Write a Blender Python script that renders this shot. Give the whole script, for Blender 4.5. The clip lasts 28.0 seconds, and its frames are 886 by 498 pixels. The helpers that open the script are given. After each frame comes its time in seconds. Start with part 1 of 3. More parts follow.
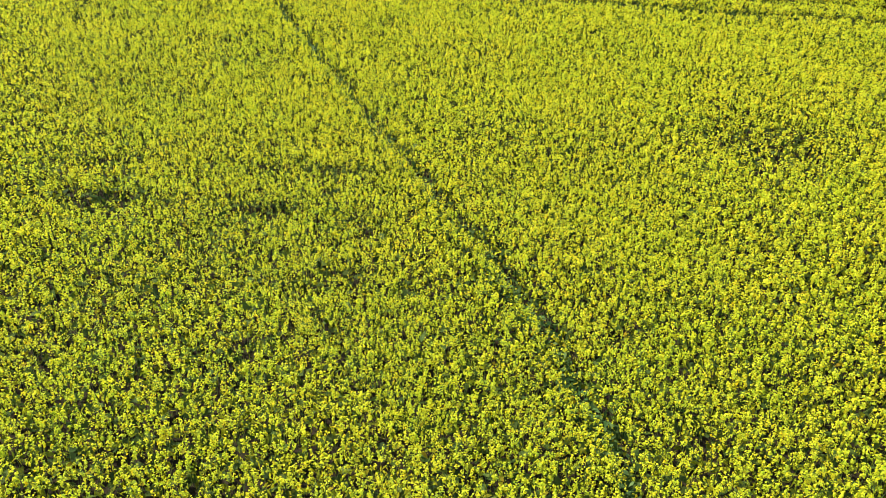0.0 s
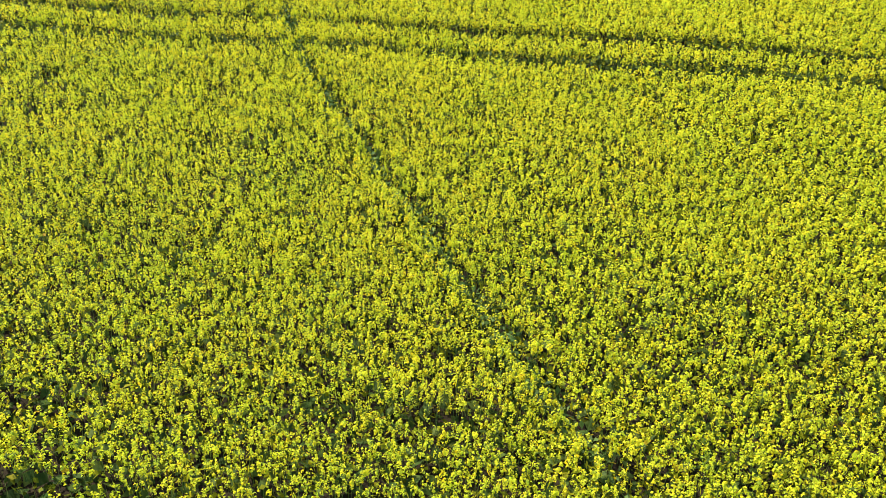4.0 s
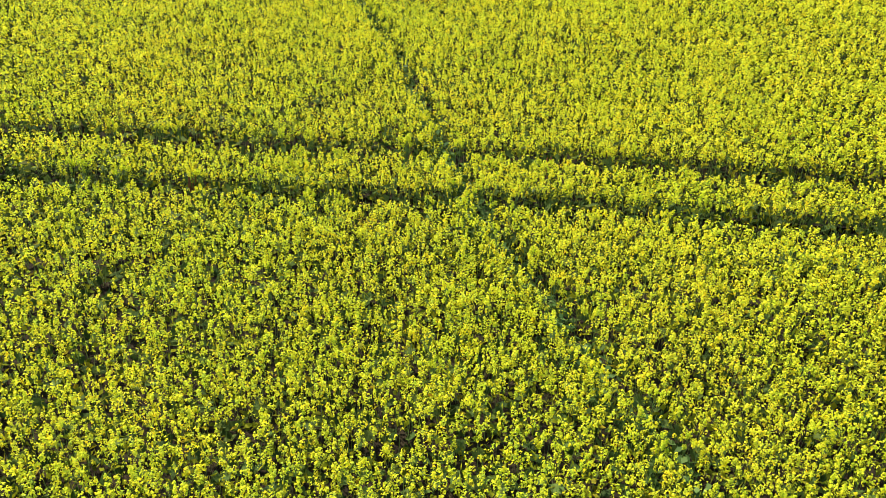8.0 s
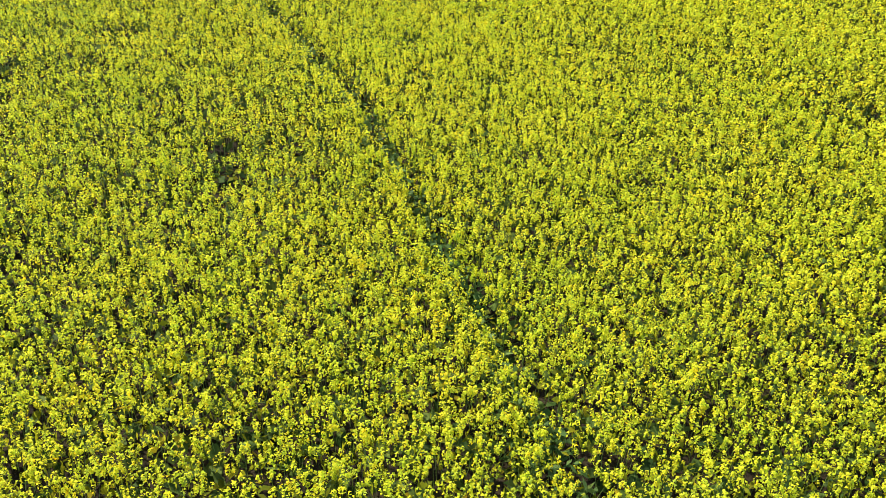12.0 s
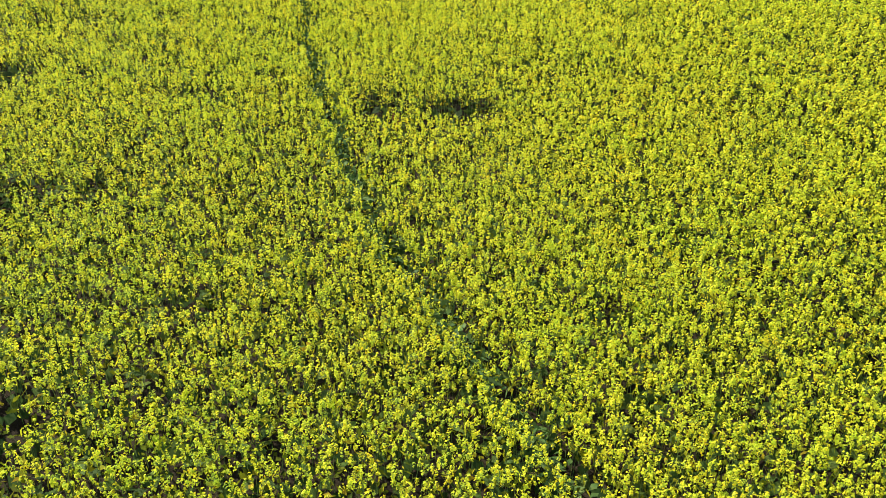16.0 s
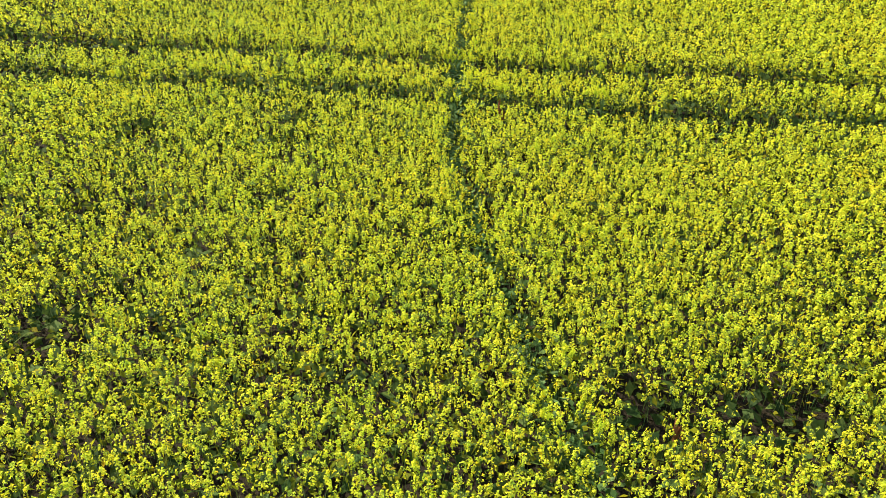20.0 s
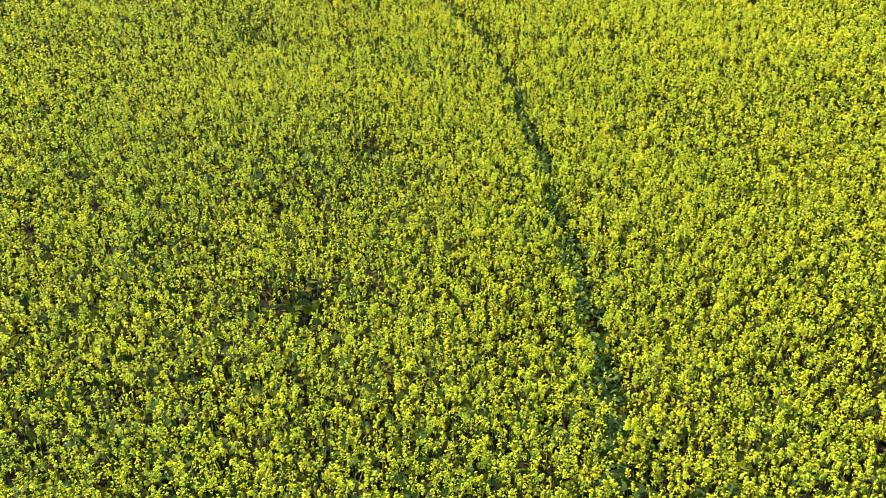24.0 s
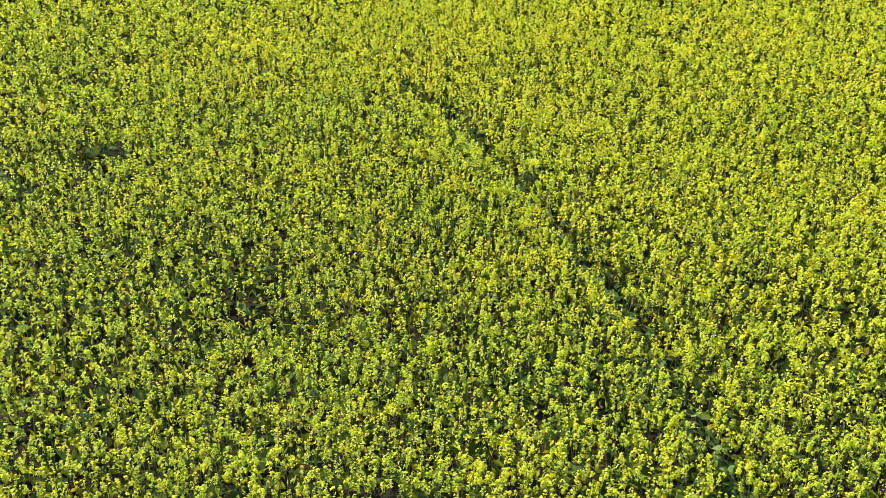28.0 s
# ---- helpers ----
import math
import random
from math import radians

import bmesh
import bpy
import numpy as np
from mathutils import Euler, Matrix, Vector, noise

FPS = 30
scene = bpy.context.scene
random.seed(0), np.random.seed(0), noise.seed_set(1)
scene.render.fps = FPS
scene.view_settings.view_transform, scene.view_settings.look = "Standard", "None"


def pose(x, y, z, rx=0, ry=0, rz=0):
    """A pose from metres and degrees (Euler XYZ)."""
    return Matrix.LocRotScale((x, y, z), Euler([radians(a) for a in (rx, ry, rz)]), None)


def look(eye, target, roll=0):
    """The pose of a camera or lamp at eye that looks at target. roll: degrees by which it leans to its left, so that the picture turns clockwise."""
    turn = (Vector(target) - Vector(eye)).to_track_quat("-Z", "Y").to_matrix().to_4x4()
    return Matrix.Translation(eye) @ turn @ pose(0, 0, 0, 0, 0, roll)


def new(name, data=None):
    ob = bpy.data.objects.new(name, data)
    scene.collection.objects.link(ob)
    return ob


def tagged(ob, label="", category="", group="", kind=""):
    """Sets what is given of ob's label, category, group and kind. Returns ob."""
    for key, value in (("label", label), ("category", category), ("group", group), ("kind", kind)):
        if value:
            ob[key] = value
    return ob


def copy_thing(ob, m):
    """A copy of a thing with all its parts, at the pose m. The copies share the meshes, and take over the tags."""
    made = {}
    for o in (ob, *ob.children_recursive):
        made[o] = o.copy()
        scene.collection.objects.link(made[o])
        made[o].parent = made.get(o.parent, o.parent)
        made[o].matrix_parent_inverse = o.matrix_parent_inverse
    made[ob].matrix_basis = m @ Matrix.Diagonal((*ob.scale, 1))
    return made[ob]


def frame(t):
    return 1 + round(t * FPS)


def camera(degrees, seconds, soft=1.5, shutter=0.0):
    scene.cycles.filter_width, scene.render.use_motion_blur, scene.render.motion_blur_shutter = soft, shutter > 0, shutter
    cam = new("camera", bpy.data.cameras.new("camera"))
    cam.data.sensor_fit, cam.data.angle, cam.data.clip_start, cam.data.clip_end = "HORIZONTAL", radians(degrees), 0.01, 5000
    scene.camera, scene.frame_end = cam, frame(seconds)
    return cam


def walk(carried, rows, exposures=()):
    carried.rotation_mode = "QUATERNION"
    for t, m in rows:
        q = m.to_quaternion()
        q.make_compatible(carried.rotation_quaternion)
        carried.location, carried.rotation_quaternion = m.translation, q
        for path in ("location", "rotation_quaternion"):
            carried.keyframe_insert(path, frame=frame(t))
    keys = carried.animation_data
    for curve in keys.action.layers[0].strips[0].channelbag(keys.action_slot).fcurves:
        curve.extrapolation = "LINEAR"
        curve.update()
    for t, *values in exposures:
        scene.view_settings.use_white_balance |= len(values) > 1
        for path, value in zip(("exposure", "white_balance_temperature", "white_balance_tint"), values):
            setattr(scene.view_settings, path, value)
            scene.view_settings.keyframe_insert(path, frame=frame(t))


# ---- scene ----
cam = camera(50.0, 28.0, soft=0.85)

# seconds, eye, target, roll
PATH = [
    (0, (-0.000, 0.000, 13.844), (0.003, 8.247, 8.188), 3.50),
    (0.5, (-0.294, 1.947, 13.523), (-0.308, 10.208, 7.889), 3.44),
    (1, (-0.594, 3.672, 13.170), (-0.606, 11.948, 7.559), 3.43),
    (1.5, (-0.857, 5.185, 12.843), (-0.871, 13.472, 7.246), 3.42),
    (2, (-1.091, 6.538, 12.651), (-1.115, 14.812, 7.035), 3.34),
    (2.5, (-1.352, 7.711, 12.480), (-1.420, 15.973, 6.846), 3.40),
    (4.5, (-3.411, 12.191, 11.449), (-3.558, 20.438, 5.795), 3.21),
    (5, (-4.091, 13.403, 11.214), (-4.262, 21.649, 5.559), 3.22),
    (5.5, (-4.812, 14.676, 10.990), (-4.990, 22.916, 5.327), 3.22),
    (6, (-5.520, 15.939, 10.808), (-5.694, 24.177, 5.142), 3.26),
    (6.5, (-6.186, 17.179, 10.691), (-6.343, 25.416, 5.023), 3.34),
    (7, (-6.811, 18.462, 10.595), (-6.963, 26.700, 4.929), 3.41),
    (7.5, (-7.439, 19.821, 10.478), (-7.549, 28.060, 4.811), 3.30),
    (8, (-8.050, 21.243, 10.345), (-8.138, 29.480, 4.675), 3.27),
    (8.5, (-8.610, 22.802, 10.224), (-8.695, 31.036, 4.551), 3.18),
    (9, (-9.162, 24.478, 10.067), (-9.205, 32.712, 4.393), 3.02),
    (9.5, (-9.692, 26.229, 9.855), (-9.624, 34.463, 4.181), 2.74),
    (10, (-10.120, 27.979, 9.599), (-9.994, 36.227, 3.946), 2.65),
    (10.5, (-10.447, 29.637, 9.442), (-10.311, 37.900, 3.811), 2.76),
    (11, (-10.706, 31.288, 9.313), (-10.574, 39.555, 3.688), 2.74),
    (11.5, (-10.930, 32.812, 9.293), (-10.794, 41.078, 3.667), 2.77),
    (12, (-11.169, 34.058, 9.437), (-11.028, 42.315, 3.797), 2.90),
    (12.5, (-11.423, 35.239, 9.549), (-11.281, 43.486, 3.895), 2.88),
    (14.5, (-12.841, 39.799, 10.352), (-12.834, 48.024, 4.664), 0.77),
    (15, (-13.293, 40.924, 10.261), (-13.342, 49.152, 4.579), 0.90),
    (15.5, (-13.733, 41.988, 10.186), (-13.840, 50.222, 4.513), 1.03),
    (16, (-14.135, 43.023, 10.129), (-14.289, 51.261, 4.462), 1.03),
    (16.5, (-14.562, 44.033, 10.124), (-14.745, 52.271, 4.458), 0.93),
    (17, (-15.066, 45.050, 10.086), (-15.256, 53.283, 4.413), 0.94),
    (17.5, (-15.608, 46.114, 9.973), (-15.779, 54.346, 4.299), 0.98),
    (18, (-16.131, 47.194, 9.938), (-16.301, 55.414, 4.245), 1.01),
    (18.5, (-16.693, 48.333, 9.933), (-16.858, 56.542, 4.226), 1.02),
    (19, (-17.318, 49.546, 9.912), (-17.474, 57.752, 4.199), 1.00),
    (19.5, (-17.925, 50.871, 9.903), (-18.069, 59.071, 4.182), 1.07),
    (20, (-18.469, 52.334, 9.924), (-18.612, 60.523, 4.187), 1.11),
    (20.5, (-18.978, 53.890, 9.905), (-19.109, 62.077, 4.164), 1.18),
    (21, (-19.422, 55.590, 9.845), (-19.533, 63.774, 4.099), 1.01),
    (21.5, (-19.774, 57.457, 9.857), (-19.863, 65.613, 4.072), 0.90),
    (22, (-20.074, 59.474, 9.770), (-20.159, 67.619, 3.968), 0.96),
    (22.5, (-20.328, 61.516, 9.665), (-20.326, 69.656, 3.856), 0.56),
    (24.5, (-21.122, 67.425, 9.909), (-20.837, 75.619, 4.184), 1.27),
    (25, (-21.346, 68.557, 9.890), (-21.016, 76.761, 4.182), 1.51),
    (25.5, (-21.563, 69.513, 9.848), (-21.211, 77.722, 4.148), 1.62),
    (26, (-21.758, 70.494, 9.752), (-21.404, 78.698, 4.045), 1.62),
    (26.5, (-21.952, 71.745, 9.647), (-21.606, 79.946, 3.935), 1.66),
    (27, (-22.131, 73.274, 9.554), (-21.792, 81.477, 3.845), 1.72),
    (27.5, (-22.313, 75.000, 9.499), (-21.977, 83.213, 3.804), 1.87),
    (28, (-22.545, 76.766, 9.416), (-22.274, 84.996, 3.742), 2.40),
]

walk(cam, [(t, look(eye, target, roll)) for t, eye, target, roll in PATH], exposures=[(0.0, 1.75, 7300, 10), (9.0, 1.76, 7500, 12), (15.0, 1.66, 7100, 11), (22.0, 1.77, 7250, 12), (25.0, 1.70, 6900, 12), (28.0, 1.68, 6850, 12)])

# ---- light: clear sky, sun ahead and to the left ----
SUN_ELEVATION, SUN_BEARING = radians(41), radians(-44)      # bearing from +y, clockwise
world = bpy.data.worlds.new("world")
scene.world = world
world.use_nodes = True
wn, wl = world.node_tree.nodes, world.node_tree.links
wn.clear()
sky = wn.new("ShaderNodeTexSky")
sky.sky_type, sky.sun_disc = "NISHITA", False
sky.sun_elevation, sky.sun_rotation = SUN_ELEVATION, SUN_BEARING
back, out = wn.new("ShaderNodeBackground"), wn.new("ShaderNodeOutputWorld")
back.inputs["Strength"].default_value = 0.15
wl.new(sky.outputs[0], back.inputs["Color"])
wl.new(back.outputs[0], out.inputs["Surface"])
sun = new("sun", bpy.data.lights.new("sun", "SUN"))
sun.data.energy, sun.data.angle, sun.data.color = 3.7, radians(0.6), (1.0, 0.95, 0.86)
towards = Vector((math.sin(SUN_BEARING) * math.cos(SUN_ELEVATION), math.cos(SUN_BEARING) * math.cos(SUN_ELEVATION), math.sin(SUN_ELEVATION)))
sun.matrix_world = look(towards * 50, (0, 0, 0))


# ---- materials ----
def material(name):
    m = bpy.data.materials.new(name)
    m.use_nodes = True
    m.node_tree.nodes.clear()
    return m, m.node_tree.nodes, m.node_tree.links


def ramp(nodes, stops):
    r = nodes.new("ShaderNodeValToRGB")
    while len(r.color_ramp.elements) < len(stops):
        r.color_ramp.elements.new(0.5)
    for e, (at, colour) in zip(r.color_ramp.elements, stops):
        e.position, e.color = at, (*colour, 1)
    return r


def noise_at(nodes, links, scale, detail=2.0):
    geo = nodes.new("ShaderNodeNewGeometry")
    n = nodes.new("ShaderNodeTexNoise")
    n.inputs["Scale"].default_value, n.inputs["Detail"].default_value = scale, detail
    links.new(geo.outputs["Position"], n.inputs["Vector"])
    return n


def mixed(nodes, links, factor, a, b, mode="MIX"):
    m = nodes.new("ShaderNodeMix")
    m.data_type, m.blend_type = "RGBA", mode
    for socket, value in ((m.inputs[0], factor), (m.inputs[6], a), (m.inputs[7], b)):
        if isinstance(value, bpy.types.NodeSocket):
            links.new(value, socket)
        elif isinstance(value, tuple):
            socket.default_value = (*value, 1)
        else:
            socket.default_value = value
    return m.outputs[2]


def thin_plant(name, stops, drift, rough, through_share, islands=True):
    """Thin plant tissue: colour by piece, drifting over metres, light shining through it."""
    m, n, k = material(name)
    geo, info = n.new("ShaderNodeNewGeometry"), n.new("ShaderNodeObjectInfo")
    r = ramp(n, stops)
    k.new(geo.outputs["Random Per Island"] if islands else info.outputs["Random"], r.inputs[0])
    broad = noise_at(n, k, 0.55, 3.0)
    level = ramp(n, ((0.35, (0, 0, 0)), (0.65, (1, 1, 1))))
    k.new(broad.outputs[0], level.inputs[0])
    fine = noise_at(n, k, 2.4, 2.5)
    grain = ramp(n, ((0.3, (0.76, 0.82, 0.8)), (0.5, (0.95, 0.96, 0.92)), (0.60, (1.0, 0.97, 0.88)), (0.72, (1.0, 0.84, 0.6))))
    k.new(fine.outputs[0], grain.inputs[0])
    shade = mixed(n, k, level.outputs[0], drift[0], drift[1])
    colour = mixed(n, k, 1.0, r.outputs[0], shade, "MULTIPLY")
    colour = mixed(n, k, 0.8, colour, grain.outputs[0], "MULTIPLY")
    tuft = noise_at(n, k, 10.0, 1.0)
    tint = ramp(n, ((0.32, (0.68, 0.84, 0.7)), (0.5, (0.97, 0.98, 0.95)), (0.68, (1.0, 0.9, 0.7))))
    k.new(tuft.outputs[0], tint.inputs[0])
    colour = mixed(n, k, 0.8, colour, tint.outputs[0], "MULTIPLY")
    b = n.new("ShaderNodeBsdfPrincipled")
    b.inputs["Roughness"].default_value = rough
    b.inputs["Specular IOR Level"].default_value = 0.04
    t = n.new("ShaderNodeBsdfTranslucent")
    mix, o = n.new("ShaderNodeMixShader"), n.new("ShaderNodeOutputMaterial")
    mix.inputs[0].default_value = through_share
    k.new(colour, b.inputs["Base Color"])
    k.new(colour, t.inputs["Color"])
    k.new(b.outputs[0], mix.inputs[1])
    k.new(t.outputs[0], mix.inputs[2])
    k.new(mix.outputs[0], o.inputs["Surface"])
    return m


PETAL = thin_plant("rape_petals", ((0.0, (0.45, 0.505, 0.04)), (0.3, (0.555, 0.58, 0.045)), (0.6, (0.63, 0.63, 0.05)), (0.85, (0.69, 0.645, 0.042)), (1.0, (0.75, 0.54, 0.025))),
                   ((0.9, 0.97, 0.9), (1.0, 1.0, 1.0)), 0.7, 0.5)
SHOOT = thin_plant("rape_side_shoots", ((0.0, (0.13, 0.15, 0.016)), (0.5, (0.25, 0.255, 0.02)), (1.0, (0.42, 0.38, 0.022))), ((0.88, 0.97, 0.95), (1.0, 1.0, 0.9)), 0.65, 0.5)
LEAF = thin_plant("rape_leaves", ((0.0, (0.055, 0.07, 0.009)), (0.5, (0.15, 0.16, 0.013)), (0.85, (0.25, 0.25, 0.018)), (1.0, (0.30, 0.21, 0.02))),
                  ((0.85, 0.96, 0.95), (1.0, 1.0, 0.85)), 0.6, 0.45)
STEM = thin_plant("rape_stems", ((0.0, (0.09, 0.16, 0.05)), (1.0, (0.17, 0.24, 0.07))), ((0.9, 0.9, 0.9), (1, 1, 1)), 0.5, 0.15)
BUD = thin_plant("rape_buds", ((0.0, (0.26, 0.33, 0.05)), (0.5, (0.42, 0.48, 0.06)), (1.0, (0.60, 0.62, 0.07))), ((0.88, 0.97, 0.95), (1.0, 1.0, 0.9)), 0.65, 0.5)
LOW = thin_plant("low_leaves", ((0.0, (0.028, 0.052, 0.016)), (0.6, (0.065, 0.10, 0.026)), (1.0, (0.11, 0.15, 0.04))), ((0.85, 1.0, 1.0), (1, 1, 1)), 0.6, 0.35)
BENT = thin_plant("bent_leaves", ((0.0, (0.035, 0.07, 0.022)), (0.6, (0.07, 0.12, 0.035)), (1.0, (0.14, 0.20, 0.07))), ((0.85, 1.0, 1.0), (1, 1, 1)), 0.5, 0.3)


def soil(name, dark, light, scale):
    m, n, k = material(name)
    coarse, fine = noise_at(n, k, scale, 5.0), noise_at(n, k, scale * 14, 4.0)
    r = ramp(n, ((0.3, dark), (0.7, light)))
    k.new(coarse.outputs[0], r.inputs[0])
    g = ramp(n, ((0.3, (0.65, 0.65, 0.65)), (0.7, (1, 1, 1))))
    k.new(fine.outputs[0], g.inputs[0])
    colour = mixed(n, k, 1.0, r.outputs[0], g.outputs[0], "MULTIPLY")
    bump = n.new("ShaderNodeBump")
    bump.inputs["Distance"].default_value = 0.02
    k.new(fine.outputs[0], bump.inputs["Height"])
    b, o = n.new("ShaderNodeBsdfPrincipled"), n.new("ShaderNodeOutputMaterial")
    b.inputs["Roughness"].default_value = 0.95
    b.inputs["Specular IOR Level"].default_value = 0.1
    k.new(colour, b.inputs["Base Color"])
    k.new(bump.outputs[0], b.inputs["Normal"])
    k.new(b.outputs[0], o.inputs["Surface"])
    return m


SOIL = soil("field_soil", (0.014, 0.011, 0.007), (0.032, 0.025, 0.014), 2.5)
TRACK_SOIL = soil("packed_soil", (0.015, 0.012, 0.008), (0.034, 0.027, 0.016), 4.0)


def far_crop_material():
    m, n, k = material("far_rape")
    a, c = noise_at(n, k, 0.08, 4.0), noise_at(n, k, 9.0, 3.0)
    # darkened colours: the canopy's self-shadowing is painted in, deepest in the bump's hollows
    r = ramp(n, ((0.35, (0.033, 0.04, 0.004)), (0.5, (0.085, 0.092, 0.006)), (0.7, (0.16, 0.165, 0.009))))
    k.new(c.outputs[0], r.inputs[0])
    g = ramp(n, ((0.3, (0.8, 0.88, 0.8)), (0.7, (1, 1, 1))))
    k.new(a.outputs[0], g.inputs[0])
    bump = n.new("ShaderNodeBump")
    bump.inputs["Distance"].default_value = 0.15
    k.new(c.outputs[0], bump.inputs["Height"])
    b, o = n.new("ShaderNodeBsdfPrincipled"), n.new("ShaderNodeOutputMaterial")
    b.inputs["Roughness"].default_value = 0.8
    b.inputs["Specular IOR Level"].default_value = 0.05
    k.new(mixed(n, k, 1.0, r.outputs[0], g.outputs[0], "MULTIPLY"), b.inputs["Base Color"])
    k.new(bump.outputs[0], b.inputs["Normal"])
    k.new(b.outputs[0], o.inputs["Surface"])
    return m


FAR_CROP = far_crop_material()

# ---- the plan of the field ----
CANOPY = 1.30           # height of the flowering tops
rng = np.random.default_rng(7)

# edges of the stretches that are built plant by plant, finest in the middle: y, then left and right x
EDGE_Y = np.array([7.0, 12, 20, 28, 36, 44, 52, 60, 68, 76, 84, 92, 102])
OUTER_LEFT = np.array([-9.0, -9.5, -12.5, -16, -18.5, -21.5, -22.5, -25.5, -29, -32, -32.5, -33.5, -34])
OUTER_RIGHT = np.array([9.5, 10.0, 13.5, 17, 18.5, 16, 6, 2, 0, -5.5, -8, -7.5, -8])
MIDDLE_LEFT = np.array([0.0, -8.5, -10, -13.5, -17, -19, -20.5, -24.5, -27.5, -29, -29.5, -30, -21])
MIDDLE_RIGHT = np.array([0.0, 8.0, 7, 4.5, 0.5, -1.5, -3.5, -6.5, -10, -12, -12.5, -14, -21])
INNER_LEFT = np.array([0.0, 0, -7.5, -13, -15.5, -16.5, -20, -24, -25.5, -26.5, -27.5, -22, -22])
INNER_RIGHT = np.array([0.0, 0, -1, -1.5, -4, -5.5, -8.5, -12.5, -14.5, -15, -16, -22, -22])


def inside(x, y, left, right):
    return (x > np.interp(y, EDGE_Y, left)) & (x < np.interp(y, EDGE_Y, right)) & (y > EDGE_Y[0]) & (y < EDGE_Y[-1])


def stretch(x, y):
    """0 in the middle stretch, 1 and 2 outwards, 3 past the part that is built plant by plant."""
    s = np.where(inside(x, y, OUTER_LEFT, OUTER_RIGHT), 2, 3)
    s = np.where(inside(x, y, MIDDLE_LEFT, MIDDLE_RIGHT), 1, s)
    return np.where(inside(x, y, INNER_LEFT, INNER_RIGHT), 0, s)


# wheel tracks of two tractor passes, 1.8 m apart: a line across the field is y = a + b x + c x x
TRACKS = [(36.25, -0.0127, -0.00124), (38.07, -0.0127, -0.00124), (69.19, -0.0494, 0.00088), (71.01, -0.0494, 0.00088)]


def track_line(track, x):
    """y of a wheel track's middle; it runs straight on past the bend."""
    a, b, c = track
    near = np.clip(x, -45, 45)
    return a + b * near + c * near * near



# the narrow trail that leads through the crop: y, x
TRAIL_Y = np.array([6.0, 11, 13, 15, 17, 19, 21, 23, 25, 27, 29, 31, 33, 35, 37, 39, 41, 43, 45, 47, 49, 51, 53, 55, 57, 59, 61, 63, 65, 67, 69, 73, 77, 81, 85, 87, 89, 91, 93, 95, 100])
TRAIL_X = np.array([5.2, 3.8, 3.3, 2.6, 1.9, 0.9, -0.2, -1.2, -2.3, -3.2, -4.2, -5.2, -6.2, -7.1, -7.9, -8.45, -9.05, -9.75, -10.45, -11.15, -11.8, -12.55, -13.5, -14.6, -15.6, -16.25, -16.85, -17.45, -17.95, -18.35, -18.65, -18.5, -18.4, -18.65, -18.95, -19.4, -20.0, -20.9, -21.7, -23.0, -26.5])

# thin and bare places in the stand: x, y, half length, half width, how bare
thin = []
# before the first tractor pass
thin += [(-3.9, 14.6, 0.17, 0.15, 0.76), (-2.0, 17.4, 0.32, 0.15, 0.56), (-2.2, 19.5, 0.41, 0.28, 0.46), (-4.6, 19.7, 0.55, 0.20, 0.76), (-8.8, 19.8, 0.95, 0.31, 0.66), (-9.2, 21.6, 0.50, 0.21, 0.56), (-2.9, 21.8, 0.59, 0.20, 0.66), (-4.6, 21.8, 0.37, 0.15, 0.56), (9.4, 25.2, 1.90, 1.60, 0.51), (-10.8, 30.0, 0.25, 0.15, 0.61), (-7.6, 30.0, 0.30, 0.15, 0.56), (-8.5, 30.2, 0.25, 0.15, 0.56), (-13.5, 33.3, 0.15, 0.15, 0.86)]
# past the first tractor pass
thin += [(-13.5, 38.3, 0.17, 0.15, 0.86), (-9.5, 38.8, 0.15, 0.15, 0.86), (-11.1, 39.8, 0.15, 0.15, 0.86), (-14.7, 48.3, 0.22, 0.35, 0.66), (-15.0, 49.3, 0.15, 0.23, 0.76), (-20.2, 51.8, 0.37, 0.35, 0.56), (-2.4, 52.0, 0.27, 0.34, 0.90), (-18.2, 54.4, 0.34, 0.15, 0.66), (-11.8, 54.5, 0.15, 0.15, 0.76), (-22.4, 57.6, 0.15, 0.46, 0.86), (-20.8, 57.8, 0.15, 0.15, 0.86)]
# before the second tractor pass
thin += [(-14.2, 61.5, 0.62, 0.35, 0.86), (-16.0, 61.5, 0.41, 0.34, 0.76), (-19.7, 61.8, 0.69, 0.17, 0.46), (-24.3, 62.5, 0.34, 0.45, 0.86), (-22.7, 62.7, 0.15, 0.15, 0.76), (-24.1, 63.4, 0.30, 0.20, 0.66), (-22.6, 64.7, 0.16, 0.15, 0.86), (-24.9, 65.9, 0.15, 0.15, 0.86), (-23.9, 66.0, 0.22, 0.20, 0.76), (-21.7, 66.3, 0.16, 0.15, 0.86), (-21.8, 68.3, 0.30, 0.15, 0.56), (-24.7, 68.7, 0.30, 0.25, 0.81)]
# past the second tractor pass
thin += [(-21.8, 69.2, 0.15, 0.15, 0.86), (-22.8, 77.2, 0.44, 0.37, 0.66), (-21.9, 81.9, 0.28, 0.33, 0.46), (-25.0, 87.4, 0.24, 0.16, 0.66), (-28.2, 91.5, 0.31, 0.30, 0.86), (-29.4, 94.6, 0.25, 0.15, 0.56)]
# small gaps between plants all over the field
scatter = random.Random(3)
for _ in range(90):
    gap_y = scatter.uniform(10, 98)
    thin.append((np.interp(gap_y, EDGE_Y, OUTER_LEFT) + scatter.uniform(1, 17), gap_y, scatter.uniform(0.08, 0.2), scatter.uniform(0.08, 0.16), scatter.uniform(0.4, 0.65)))
THIN = np.array(thin)

